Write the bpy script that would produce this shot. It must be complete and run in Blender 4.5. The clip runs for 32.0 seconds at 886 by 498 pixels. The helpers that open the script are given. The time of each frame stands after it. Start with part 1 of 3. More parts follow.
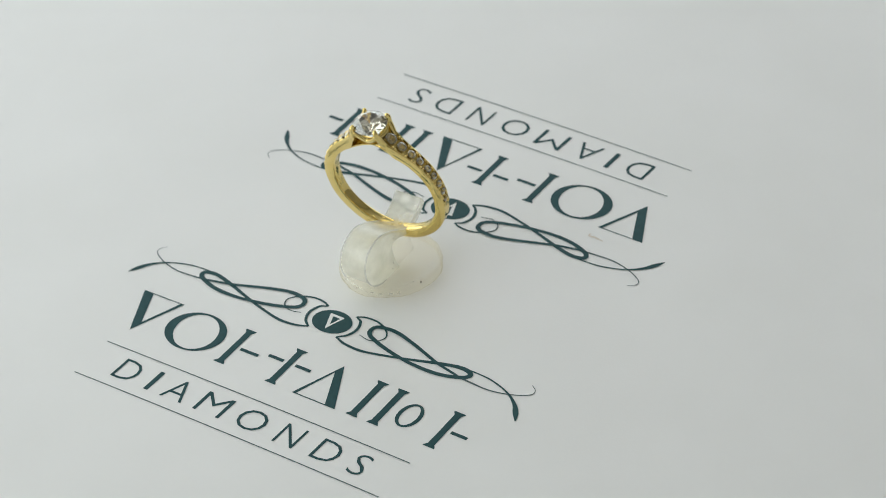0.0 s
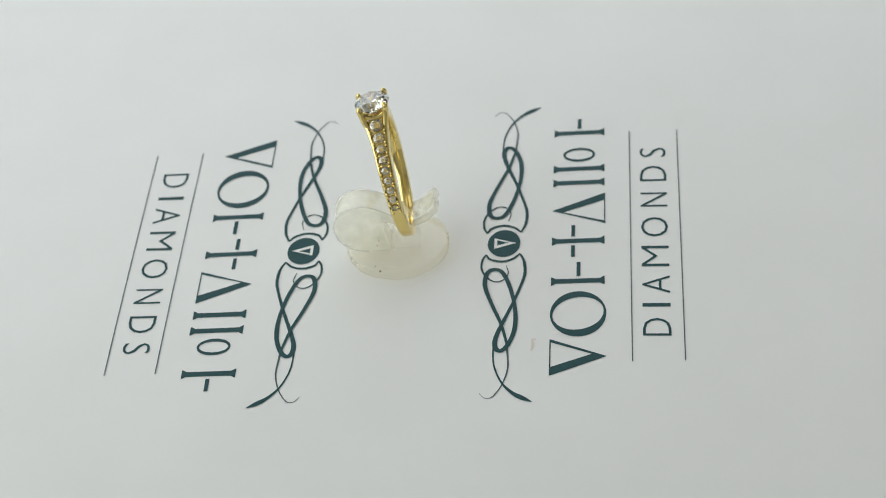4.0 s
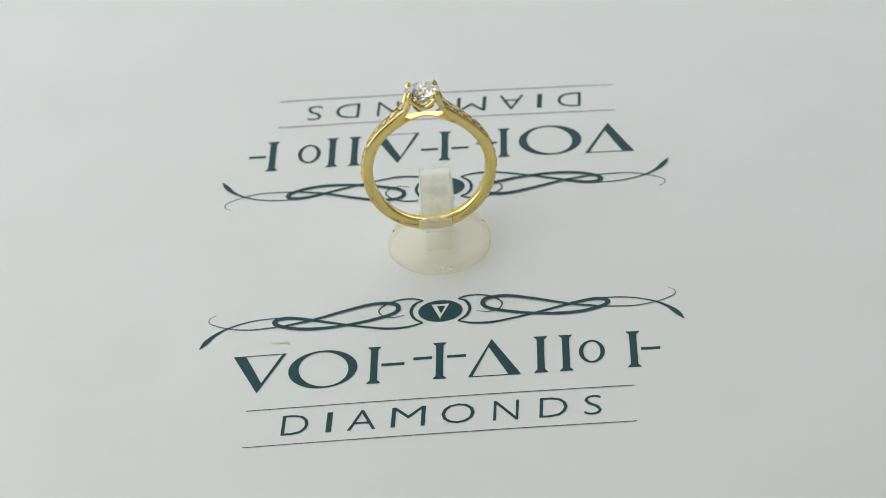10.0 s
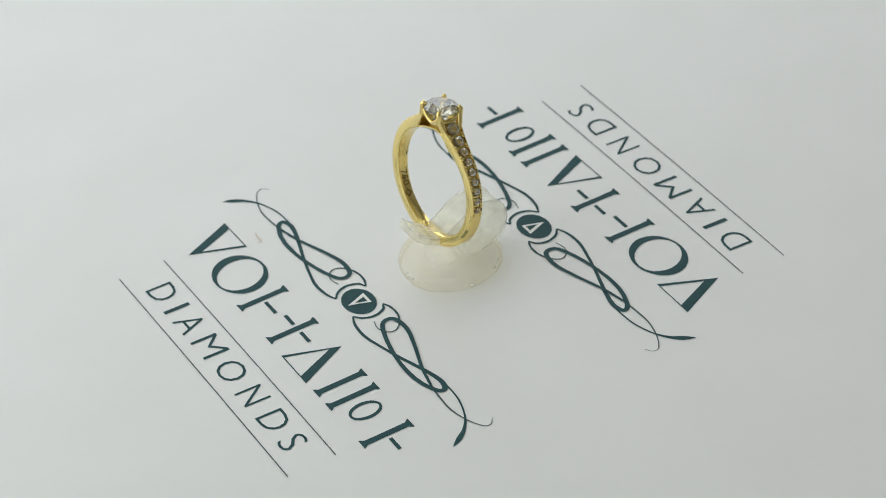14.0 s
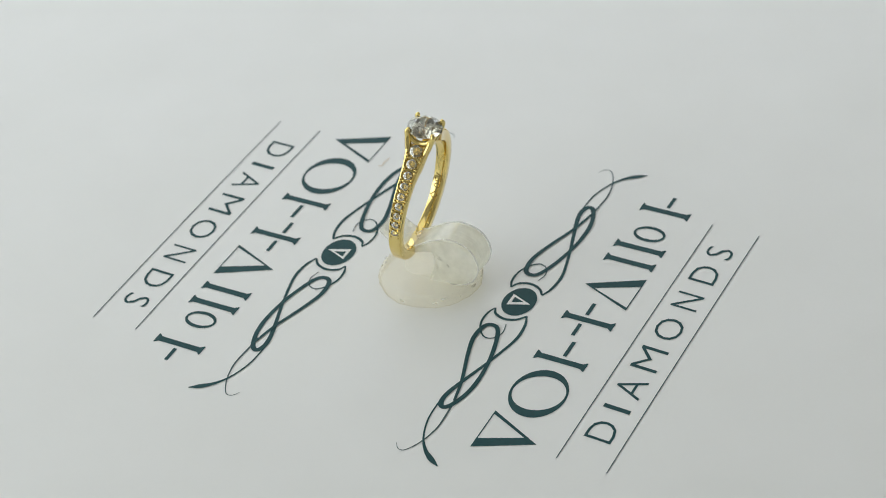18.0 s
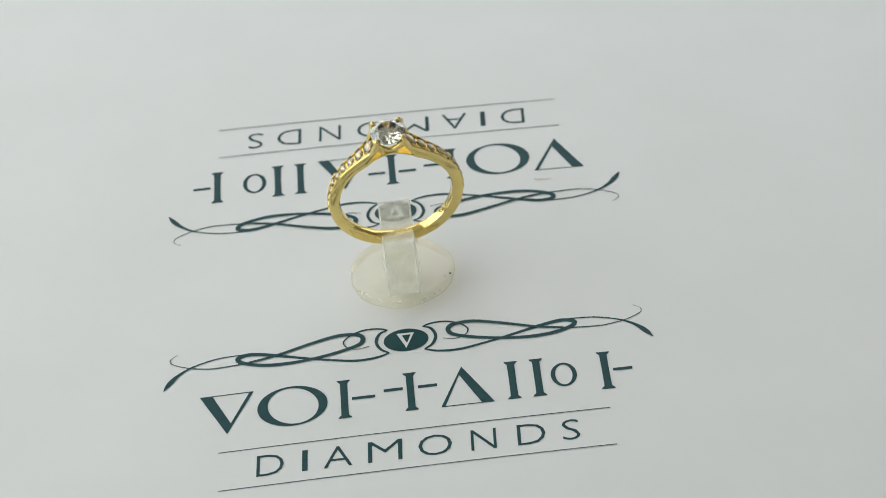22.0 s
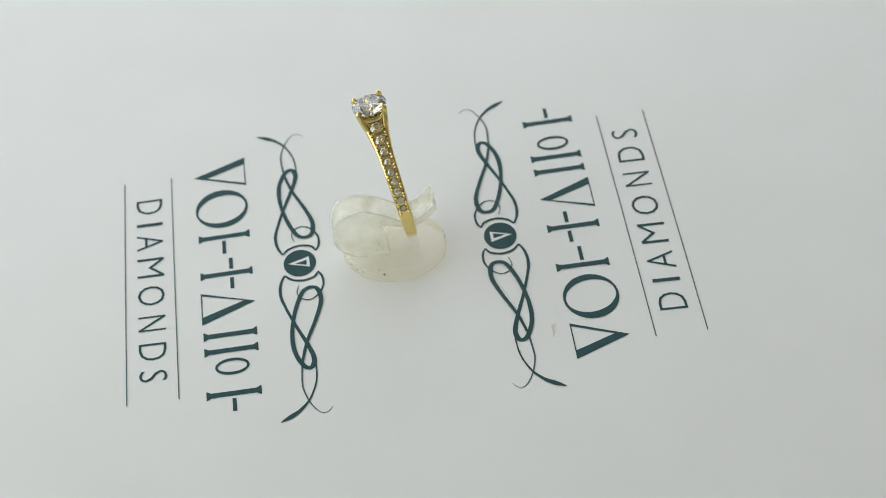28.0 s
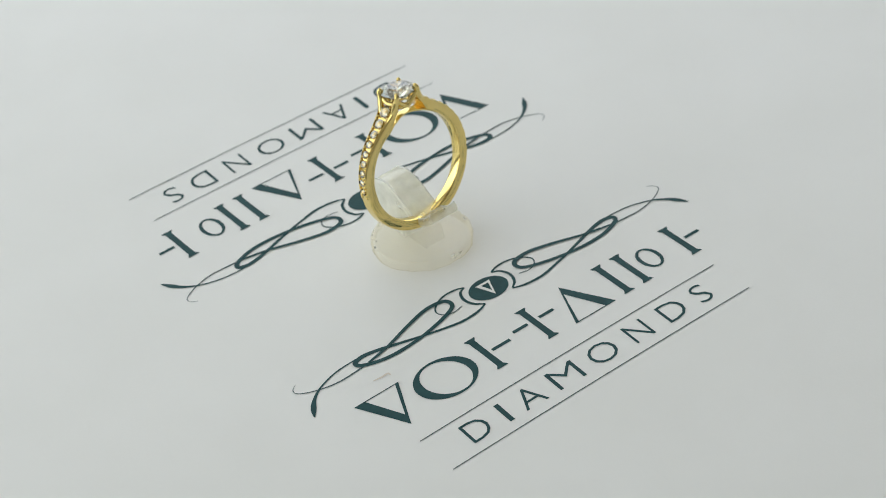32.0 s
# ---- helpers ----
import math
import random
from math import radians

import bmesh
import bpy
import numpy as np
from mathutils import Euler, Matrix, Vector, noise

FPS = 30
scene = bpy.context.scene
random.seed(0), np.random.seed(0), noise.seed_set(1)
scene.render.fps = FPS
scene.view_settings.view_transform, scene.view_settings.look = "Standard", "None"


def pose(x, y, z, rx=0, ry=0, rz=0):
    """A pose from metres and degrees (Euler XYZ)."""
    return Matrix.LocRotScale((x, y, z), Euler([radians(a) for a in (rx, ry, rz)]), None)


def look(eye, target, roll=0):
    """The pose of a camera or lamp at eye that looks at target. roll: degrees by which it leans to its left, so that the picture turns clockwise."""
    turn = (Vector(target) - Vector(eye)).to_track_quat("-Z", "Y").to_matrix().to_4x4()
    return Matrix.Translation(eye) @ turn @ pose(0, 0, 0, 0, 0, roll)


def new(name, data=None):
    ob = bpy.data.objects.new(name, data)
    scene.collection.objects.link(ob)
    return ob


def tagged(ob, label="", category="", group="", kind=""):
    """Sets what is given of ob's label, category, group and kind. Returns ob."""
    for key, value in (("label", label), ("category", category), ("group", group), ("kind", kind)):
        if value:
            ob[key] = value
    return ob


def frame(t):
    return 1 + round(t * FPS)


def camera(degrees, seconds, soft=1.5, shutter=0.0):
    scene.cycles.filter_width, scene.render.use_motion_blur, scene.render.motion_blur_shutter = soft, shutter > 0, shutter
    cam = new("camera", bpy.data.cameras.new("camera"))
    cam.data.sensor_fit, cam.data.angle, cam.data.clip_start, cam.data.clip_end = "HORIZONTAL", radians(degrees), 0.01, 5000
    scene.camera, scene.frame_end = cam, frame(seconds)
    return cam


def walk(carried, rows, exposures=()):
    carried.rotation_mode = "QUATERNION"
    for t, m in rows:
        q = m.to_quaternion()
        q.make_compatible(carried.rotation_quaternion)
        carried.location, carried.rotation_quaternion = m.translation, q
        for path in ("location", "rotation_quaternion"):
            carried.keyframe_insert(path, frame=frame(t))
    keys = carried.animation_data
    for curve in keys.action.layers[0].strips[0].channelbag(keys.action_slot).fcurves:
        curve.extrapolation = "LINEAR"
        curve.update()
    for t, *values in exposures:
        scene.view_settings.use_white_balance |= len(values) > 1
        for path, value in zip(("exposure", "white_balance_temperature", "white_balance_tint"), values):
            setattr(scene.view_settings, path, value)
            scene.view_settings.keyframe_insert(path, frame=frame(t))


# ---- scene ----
import itertools

# Camera: on a stand, still. The printed sheet turns below it.
EYE = Vector((0.0, -0.300, 0.23554))
PAN, TILT, LEAN = radians(-0.680), radians(-37.946), -6.128
cam = camera(20.188, 32.0, soft=0.7)
aim = Vector((-math.sin(PAN) * math.cos(TILT), math.cos(PAN) * math.cos(TILT), math.sin(TILT)))
cam.data.dof.use_dof = True
cam.data.dof.focus_distance, cam.data.dof.aperture_fstop = 0.356, 40
STILL = look(EYE, EYE + aim, LEAN)
walk(cam, [(0.0, STILL), (32.0, STILL)], exposures=[(0.0, 0.0), (32.0, 0.0)])

# ---- light ----
world = bpy.data.worlds.new("sky")
scene.world = world
world.use_nodes = True
wn = world.node_tree
sky = wn.nodes.new("ShaderNodeTexSky")
sky.sky_type, sky.sun_disc = "NISHITA", False
sky.sun_elevation, sky.sun_rotation = radians(38), radians(250)
wn.links.new(sky.outputs["Color"], wn.nodes["Background"].inputs["Color"])
wn.nodes["Background"].inputs["Strength"].default_value = 0.1


def area_light(name, eye, target, wide, high, watts, colour):
    lamp = bpy.data.lights.new(name, "AREA")
    lamp.shape, lamp.size, lamp.size_y, lamp.energy, lamp.color = "RECTANGLE", wide, high, watts, colour
    ob = new(name, lamp)
    ob.matrix_world = look(eye, target)
    return ob


area_light("unseen_daylight", (-0.5, 0.2, 0.33), (0.5, 0.2, 0.26), 1.4, 0.56, 4.0, (0.885, 0.965, 0.92))
# Second window light is an unseen addition that brightens the stones from behind.
area_light("unseen_daylight", (0.2, 1.0, 0.45), (0.2, 0.0, 0.31), 1.4, 0.8, 4.8, (0.945, 0.955, 0.94))
# Added overhead lamps, all unseen: a broad fill, then small ones for glints.
area_light("added_overhead_fill", (-0.1, 0.55, 1.42), (-0.1, 0.55, 0), 0.8, 0.8, 1.35, (0.955, 0.965, 0.91))
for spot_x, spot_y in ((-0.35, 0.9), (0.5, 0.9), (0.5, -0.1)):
    area_light("added_glint_lamp", (spot_x, spot_y, 1.42), (spot_x, spot_y, 0), 0.08, 0.08, 0.16, (1.0, 0.95, 0.88))


# ---- materials ----
def mat(name, colour, rough=0.5, metal=0.0, **more):
    m = bpy.data.materials.new(name)
    m.use_nodes = True
    b = m.node_tree.nodes["Principled BSDF"]
    b.inputs["Base Color"].default_value = (*colour, 1)
    b.inputs["Roughness"].default_value, b.inputs["Metallic"].default_value = rough, metal
    for key, value in more.items():
        b.inputs[key.replace("_", " ")].default_value = value
    return m


def grain(m, colour_a, colour_b, scale, bump=0.0, bump_scale=None, detail=5.0, rough=None):
    """Two scales of noise on colour, gloss and relief, in object space."""
    t = m.node_tree
    b = t.nodes["Principled BSDF"]
    at = t.nodes.new("ShaderNodeTexCoord")
    n = t.nodes.new("ShaderNodeTexNoise")
    n.inputs["Scale"].default_value, n.inputs["Detail"].default_value = scale, detail
    ramp = t.nodes.new("ShaderNodeValToRGB")
    ramp.color_ramp.elements[0].position, ramp.color_ramp.elements[1].position = 0.3, 0.7
    ramp.color_ramp.elements[0].color, ramp.color_ramp.elements[1].color = (*colour_a, 1), (*colour_b, 1)
    t.links.new(at.outputs["Object"], n.inputs["Vector"])
    t.links.new(n.outputs["Fac"], ramp.inputs["Fac"])
    t.links.new(ramp.outputs["Color"], b.inputs["Base Color"])
    if rough:
        r = t.nodes.new("ShaderNodeMapRange")
        r.inputs["To Min"].default_value, r.inputs["To Max"].default_value = rough
        t.links.new(n.outputs["Fac"], r.inputs["Value"])
        t.links.new(r.outputs["Result"], b.inputs["Roughness"])
    if bump:
        n2 = t.nodes.new("ShaderNodeTexNoise")
        n2.inputs["Scale"].default_value, n2.inputs["Detail"].default_value = bump_scale or scale * 6, 4.0
        h = t.nodes.new("ShaderNodeBump")
        h.inputs["Strength"].default_value, h.inputs["Distance"].default_value = bump, 0.0001
        t.links.new(at.outputs["Object"], n2.inputs["Vector"])
        t.links.new(n2.outputs["Fac"], h.inputs["Height"])
        t.links.new(h.outputs["Normal"], b.inputs["Normal"])
    return m


PAPER = grain(mat("white_paper", (0.8, 0.8, 0.79), 0.4), (0.785, 0.785, 0.775), (0.815, 0.815, 0.81), 40, 0.12, 2500)
INK = grain(mat("teal_ink", (0.013, 0.062, 0.068), 0.5, Specular_IOR_Level=0.2), (0.011, 0.056, 0.062), (0.016, 0.07, 0.076), 900, 0.1, 4000)
FINE_INK = mat("grey_ink", (0.045, 0.085, 0.092), 0.5)
KNOCKOUT = mat("unprinted_white", (0.78, 0.79, 0.78), 0.5)
STAIN = mat("pale_brown_smudge", (0.7, 0.63, 0.55), 0.6)
GOLD = grain(mat("yellow_gold", (0.84, 0.66, 0.25), 0.12, 1.0), (0.82, 0.635, 0.225), (0.86, 0.685, 0.275), 500, 0.05, 3000, rough=(0.06, 0.13))
GOLD_CUT = grain(mat("grained_gold", (0.8, 0.6, 0.22), 0.3, 1.0), (0.7, 0.5, 0.17), (0.88, 0.68, 0.27), 2500, 0.9, 5000, rough=(0.12, 0.35))
ENGRAVED = mat("engraved_gold", (0.3, 0.19, 0.05), 0.4, 1.0)
GEM = mat("diamond", (1, 0.975, 0.83), 0.0, 0.0, IOR=2.417, Transmission_Weight=1.0)
SMALL_GEM = mat("small_diamond", (1, 0.985, 0.86), 0.0, 0.0, IOR=2.417, Transmission_Weight=1.0)


def plastic(name, colour, tint, body, gloss_rough, relief, onward, sheen_most, cloud=0.0, bend=0.5):
    """Cloudy clear plastic: part goes straight through, part is scattered in the body, and the skin is glossy."""
    m = bpy.data.materials.new(name)
    m.use_nodes = True
    t = m.node_tree
    t.nodes.remove(t.nodes["Principled BSDF"])
    at = t.nodes.new("ShaderNodeTexCoord")
    n = t.nodes.new("ShaderNodeTexNoise")
    n.inputs["Scale"].default_value, n.inputs["Detail"].default_value = 330, 4
    t.links.new(at.outputs["Object"], n.inputs["Vector"])
    n2 = t.nodes.new("ShaderNodeTexNoise")
    n2.inputs["Scale"].default_value, n2.inputs["Detail"].default_value = 900, 3
    t.links.new(at.outputs["Object"], n2.inputs["Vector"])
    bump = t.nodes.new("ShaderNodeBump")
    bump.inputs["Strength"].default_value, bump.inputs["Distance"].default_value = relief, 0.0002
    t.links.new(n2.outputs["Fac"], bump.inputs["Height"])
    straight = t.nodes.new("ShaderNodeBsdfTransparent")
    bent = t.nodes.new("ShaderNodeBsdfRefraction")
    bent.inputs["IOR"].default_value, bent.inputs["Roughness"].default_value = 1.45, 0.06
    straight.inputs["Color"].default_value = bent.inputs["Color"].default_value = (*tint, 1)
    t.links.new(bump.outputs["Normal"], bent.inputs["Normal"])
    see = t.nodes.new("ShaderNodeMixShader")
    see.inputs["Fac"].default_value = bend
    t.links.new(straight.outputs[0], see.inputs[1])
    t.links.new(bent.outputs[0], see.inputs[2])
    d = t.nodes.new("ShaderNodeBsdfDiffuse")
    tr = t.nodes.new("ShaderNodeBsdfTranslucent")
    g = t.nodes.new("ShaderNodeBsdfGlossy")
    g.inputs["Roughness"].default_value = gloss_rough
    for b in (d, tr):
        b.inputs["Color"].default_value = (*colour, 1)
    for b in (d, g):
        t.links.new(bump.outputs["Normal"], b.inputs["Normal"])
    scatter, inner, skin = (t.nodes.new("ShaderNodeMixShader") for _ in range(3))
    scatter.inputs["Fac"].default_value = onward
    t.links.new(d.outputs[0], scatter.inputs[1])
    t.links.new(tr.outputs[0], scatter.inputs[2])
    span = t.nodes.new("ShaderNodeMapRange")
    span.inputs["From Min"].default_value, span.inputs["From Max"].default_value = 0.3, 0.7
    span.inputs["To Min"].default_value, span.inputs["To Max"].default_value = body[0], body[1]
    t.links.new(n.outputs["Fac"], span.inputs["Value"])
    split = t.nodes.new("ShaderNodeSeparateXYZ")
    t.links.new(at.outputs["Object"], split.inputs[0])
    tongue = t.nodes.new("ShaderNodeMapRange")
    tongue.inputs["From Min"].default_value, tongue.inputs["From Max"].default_value = -0.003, 0.002
    tongue.inputs["To Min"].default_value, tongue.inputs["To Max"].default_value = cloud, 0.0
    t.links.new(split.outputs["Y"], tongue.inputs["Value"])
    both = t.nodes.new("ShaderNodeMath")
    t.links.new(span.outputs["Result"], both.inputs[0])
    t.links.new(tongue.outputs["Result"], both.inputs[1])
    t.links.new(both.outputs[0], inner.inputs["Fac"])
    t.links.new(see.outputs[0], inner.inputs[1])
    t.links.new(scatter.outputs[0], inner.inputs[2])
    facing = t.nodes.new("ShaderNodeLayerWeight")
    facing.inputs["Blend"].default_value = 0.25
    t.links.new(bump.outputs["Normal"], facing.inputs["Normal"])
    sheen = t.nodes.new("ShaderNodeMapRange")
    sheen.inputs["To Min"].default_value, sheen.inputs["To Max"].default_value = 0.035, sheen_most
    t.links.new(facing.outputs["Facing"], sheen.inputs["Value"])
    t.links.new(sheen.outputs["Result"], skin.inputs["Fac"])
    t.links.new(inner.outputs[0], skin.inputs[1])
    t.links.new(g.outputs[0], skin.inputs[2])
    t.links.new(skin.outputs[0], t.nodes["Material Output"].inputs["Surface"])
    return m


CLEAR = plastic("clear_plastic", (1.0, 0.99, 0.91), (1.0, 0.996, 0.96), (0.2, 0.42), 0.07, 0.12, 0.6, 0.26, 0.25, 0.14)
THIN = plastic("thin_clear_plastic", (1.0, 0.995, 0.96), (1.0, 0.998, 0.985), (0.04, 0.1), 0.08, 0.2, 0.5, 0.2, 0.0, 0.0)
MILKY = plastic("milky_plastic", (1.0, 0.975, 0.88), (0.99, 0.968, 0.9), (0.03, 0.08), 0.16, 0.2, 0.45, 0.16, 0.0, 0.0)
# Paler plastic that draws bright edge lines and rim sparkle as parts.
PALE_GLINT = plastic("pale_glint_plastic", (1.0, 0.998, 0.975), (1.0, 0.998, 0.985), (0.25, 0.5), 0.08, 0.1, 0.5, 0.3, 0.0, 0.1)
BUBBLE = mat("bubble_glass", (1, 1, 0.98), 0.03, 0.0, IOR=1.3, Transmission_Weight=0.9)
SPECK = mat("dark_grit", (0.05, 0.045, 0.04), 0.7)
PLASTER = grain(mat("pale_plaster", (0.78, 0.76, 0.72), 0.9), (0.8, 0.785, 0.755), (0.84, 0.825, 0.795), 5, 0.2, 300)
CEILING = grain(mat("ceiling_paint", (0.75, 0.75, 0.73), 0.9), (0.82, 0.82, 0.8), (0.86, 0.86, 0.85), 5)
CARPET = grain(mat("grey_carpet", (0.22, 0.21, 0.2), 0.95), (0.18, 0.17, 0.16), (0.26, 0.25, 0.24), 90, 0.4, 400)
WOOD = grain(mat("pale_wood", (0.38, 0.27, 0.17), 0.45), (0.33, 0.23, 0.14), (0.43, 0.31, 0.2), 14, 0.1, 200)
# Unseen east wall is made darker to hold back bounced light.
SHADE_TAUPE = grain(mat("taupe_bounce_cutter", (0.4, 0.38, 0.34), 0.8), (0.38, 0.36, 0.32), (0.42, 0.4, 0.36), 5, 0.2, 300)
# The hidden tabletop is white to throw light up onto ceiling and stones.
BOUNCE_TOP = grain(mat("white_bounce_top", (0.8, 0.8, 0.78), 0.4), (0.78, 0.78, 0.76), (0.82, 0.82, 0.8), 14, 0.1, 200)
FRAME = mat("white_frame", (0.8, 0.8, 0.78), 0.4)

MM = 0.001


def part(name, bm, material, parent=None, label="", smooth=False, crisp=0):
    """Links a bmesh as one mesh object, in its parent's space."""
    data = bpy.data.meshes.new(name)
    bmesh.ops.recalc_face_normals(bm, faces=bm.faces)
    if smooth:
        for f in bm.faces:
            f.smooth = True
    bm.to_mesh(data)
    bm.free()
    if crisp:
        data.set_sharp_from_angle(angle=radians(crisp))
    data.materials.append(material)
    ob = new(name, data)
    if parent:
        ob.parent = parent
    return tagged(ob, label)


def box(x0, x1, y0, y1, z0, z1, bm=None):
    bm = bm or bmesh.new()
    v = [bm.verts.new((x, y, z)) for x in (x0, x1) for y in (y0, y1) for z in (z0, z1)]
    for q in ((0, 1, 3, 2), (4, 6, 7, 5), (0, 4, 5, 1), (2, 3, 7, 6), (0, 2, 6, 4), (1, 5, 7, 3)):
        bm.faces.new([v[i] for i in q])
    return bm


def loft(sections, closed=True, caps=True, bm=None, bottom=True):
    """Skin over a row of sections, each a ring of points."""
    bm = bm or bmesh.new()
    rings = [[bm.verts.new(p) for p in s] for s in sections]
    n = len(rings[0])
    for a, b in zip(rings, rings[1:]):
        for i in range(n if closed else n - 1):
            bm.faces.new((a[i], a[(i + 1) % n], b[(i + 1) % n], b[i]))
    if caps and closed:
        if bottom:
            bm.faces.new(rings[0][::-1])
        bm.faces.new(rings[-1])
    return bm


def smooth_line(points, steps=8):
    """Catmull-Rom curve through control points of any dimension."""
    P = [np.array(p, float) for p in points]
    P = [2 * P[0] - P[1], *P, 2 * P[-1] - P[-2]]
    out = []
    for a, b, c, d in zip(P, P[1:], P[2:], P[3:]):
        for k in range(steps):
            t = k / steps
            out.append(0.5 * (2 * b + (c - a) * t + (2 * a - 5 * b + 4 * c - d) * t * t + (3 * b - a - 3 * c + d) * t ** 3))
    return out + [P[-2]]


# ---- room round the table ----
TABLE_Z = -0.0116
X0, X1, Y0, Y1, Z0, Z1 = -0.52, 1.35, -1.1, 1.02, -0.75, 1.45
WY0, WY1, WZ0, WZ1 = -0.5, 0.9, 0.05, 0.61


def setting(name, bm, material, label):
    return tagged(part(name, bm, material), label, kind="structure")


setting("floor", box(X0 - 0.1, X1 + 0.1, Y0 - 0.1, Y1 + 0.1, Z0 - 0.1, Z0), CARPET, "grey short-pile carpet floor below the table")
setting("ceiling", box(X0 - 0.1, X1 + 0.1, Y0 - 0.1, Y1 + 0.1, Z1, Z1 + 0.1), CEILING, "plain white painted ceiling of the room")
# Opening for the added fill light in the north wall.
NX0, NX1, NZ0, NZ1 = -0.5, 0.9, 0.05, 0.85
north = box(X0, NX0, Y1, Y1 + 0.1, Z0, Z1)
box(NX1, X1, Y1, Y1 + 0.1, Z0, Z1, north)
box(NX0, NX1, Y1, Y1 + 0.1, Z0, NZ0, north)
box(NX0, NX1, Y1, Y1 + 0.1, NZ1, Z1, north)
setting("wall_north", north, PLASTER, "pale plaster wall with an added window opening behind the table")
setting("wall_south", box(X0, X1, Y0 - 0.1, Y0, Z0, Z1), PLASTER, "plain pale plaster wall behind the camera")
setting("wall_east", box(X1, X1 + 0.1, Y0, Y1, Z0, Z1), SHADE_TAUPE, "plain unseen wall, made taupe to cut bounced light")
west = box(X0 - 0.1, X0, Y0, WY0, Z0, Z1)
box(X0 - 0.1, X0, WY1, Y1, Z0, Z1, west)
box(X0 - 0.1, X0, WY0, WY1, Z0, WZ0, west)
box(X0 - 0.1, X0, WY0, WY1, WZ1, Z1, west)
setting("wall_west", west, PLASTER, "pale plaster wall with the daylight window")
window = new("window_1")
window.location = (X0 - 0.05, WY0, WZ0)
tagged(window, "white-framed window letting in soft daylight", "window", kind="structure")
for name, y0, y1, z0, z1 in (("window_frame", 0, 1.4, 0, 0.04), ("window_frame", 0, 1.4, 0.52, 0.56),
                             ("window_frame", 0, 0.04, 0.04, 0.52), ("window_frame", 1.36, 1.4, 0.04, 0.52)):
    part(name, box(-0.03, 0.03, y0, y1, z0, z1), FRAME, window)
# This window is added, unseen, round the fill light behind the table.
added_window = new("added_window_2")
added_window.location = (NX0, Y1 + 0.05, NZ0)
tagged(added_window, "added unseen window behind the table, for fill light on the stones", "window", kind="structure")
for x0, x1, z0, z1 in ((0, 1.4, 0, 0.04), (0, 1.4, 0.76, 0.8), (0, 0.04, 0.04, 0.76), (1.36, 1.4, 0.04, 0.76)):
    part("window_frame", box(x0, x1, -0.03, 0.03, z0, z1), FRAME, added_window)
tabletop = setting("tabletop", box(-0.45, 0.75, -0.5, 0.6, TABLE_Z - 0.03, TABLE_Z), BOUNCE_TOP, "unseen tabletop below the printed sheet, white to bounce light up")
for x in (-0.4, 0.64):
    for y in (-0.45, 0.49):
        part("table_leg", box(x, x + 0.06, y, y + 0.06, Z0, TABLE_Z - 0.03), WOOD, tabletop)

# ---- the printed sheet ----
BEND = Vector((0.9961, -0.0884))  # across the sheet's curl


def rise(x, y):
    """The sheet's gentle arch, in mm."""
    s = x * BEND.x + y * BEND.y
    k = 0.116 / 300
    e = abs(s)
    z = -k * s * s if e < 62 else -k * 62 * 62 - 2 * k * 62 * (e - 62)
    return z - 0.0001 * x + 0.0074 * y


def sheet():
    half, step = 150, 3
    bm = bmesh.new()
    c, s = math.cos(radians(-38.9)), math.sin(radians(-38.9))
    n = 2 * half // step + 1
    for low in (0.0, -0.25):
        for i in range(n):
            for j in range(n):
                u, v = -half + i * step, -half + j * step
                x, y = c * u - s * v, s * u + c * v
                bm.verts.new((x * MM, y * MM, (rise(x, y) + low) * MM))
    bm.verts.ensure_lookup_table()
    V = bm.verts
    for i in range(n - 1):
        for j in range(n - 1):
            a = i * n + j
            bm.faces.new((V[a], V[a + n], V[a + n + 1], V[a + 1]))
            a += n * n
            bm.faces.new((V[a], V[a + 1], V[a + n + 1], V[a + n]))
    rim = [i * n for i in range(n)] + [(n - 1) * n + j for j in range(1, n)] + [i * n + n - 1 for i in range(n - 2, -1, -1)] + [j for j in range(n - 2, 0, -1)]
    for a, b in zip(rim, rim[1:] + rim[:1]):
        bm.faces.new((V[a], V[b], V[b + n * n], V[a + n * n]))
    return part("printed_sheet", bm, PAPER, smooth=True)


printed_sheet = tagged(sheet(), "white paper sheet printed with two teal emblems", "paper sheet")
LIFT = 0.05


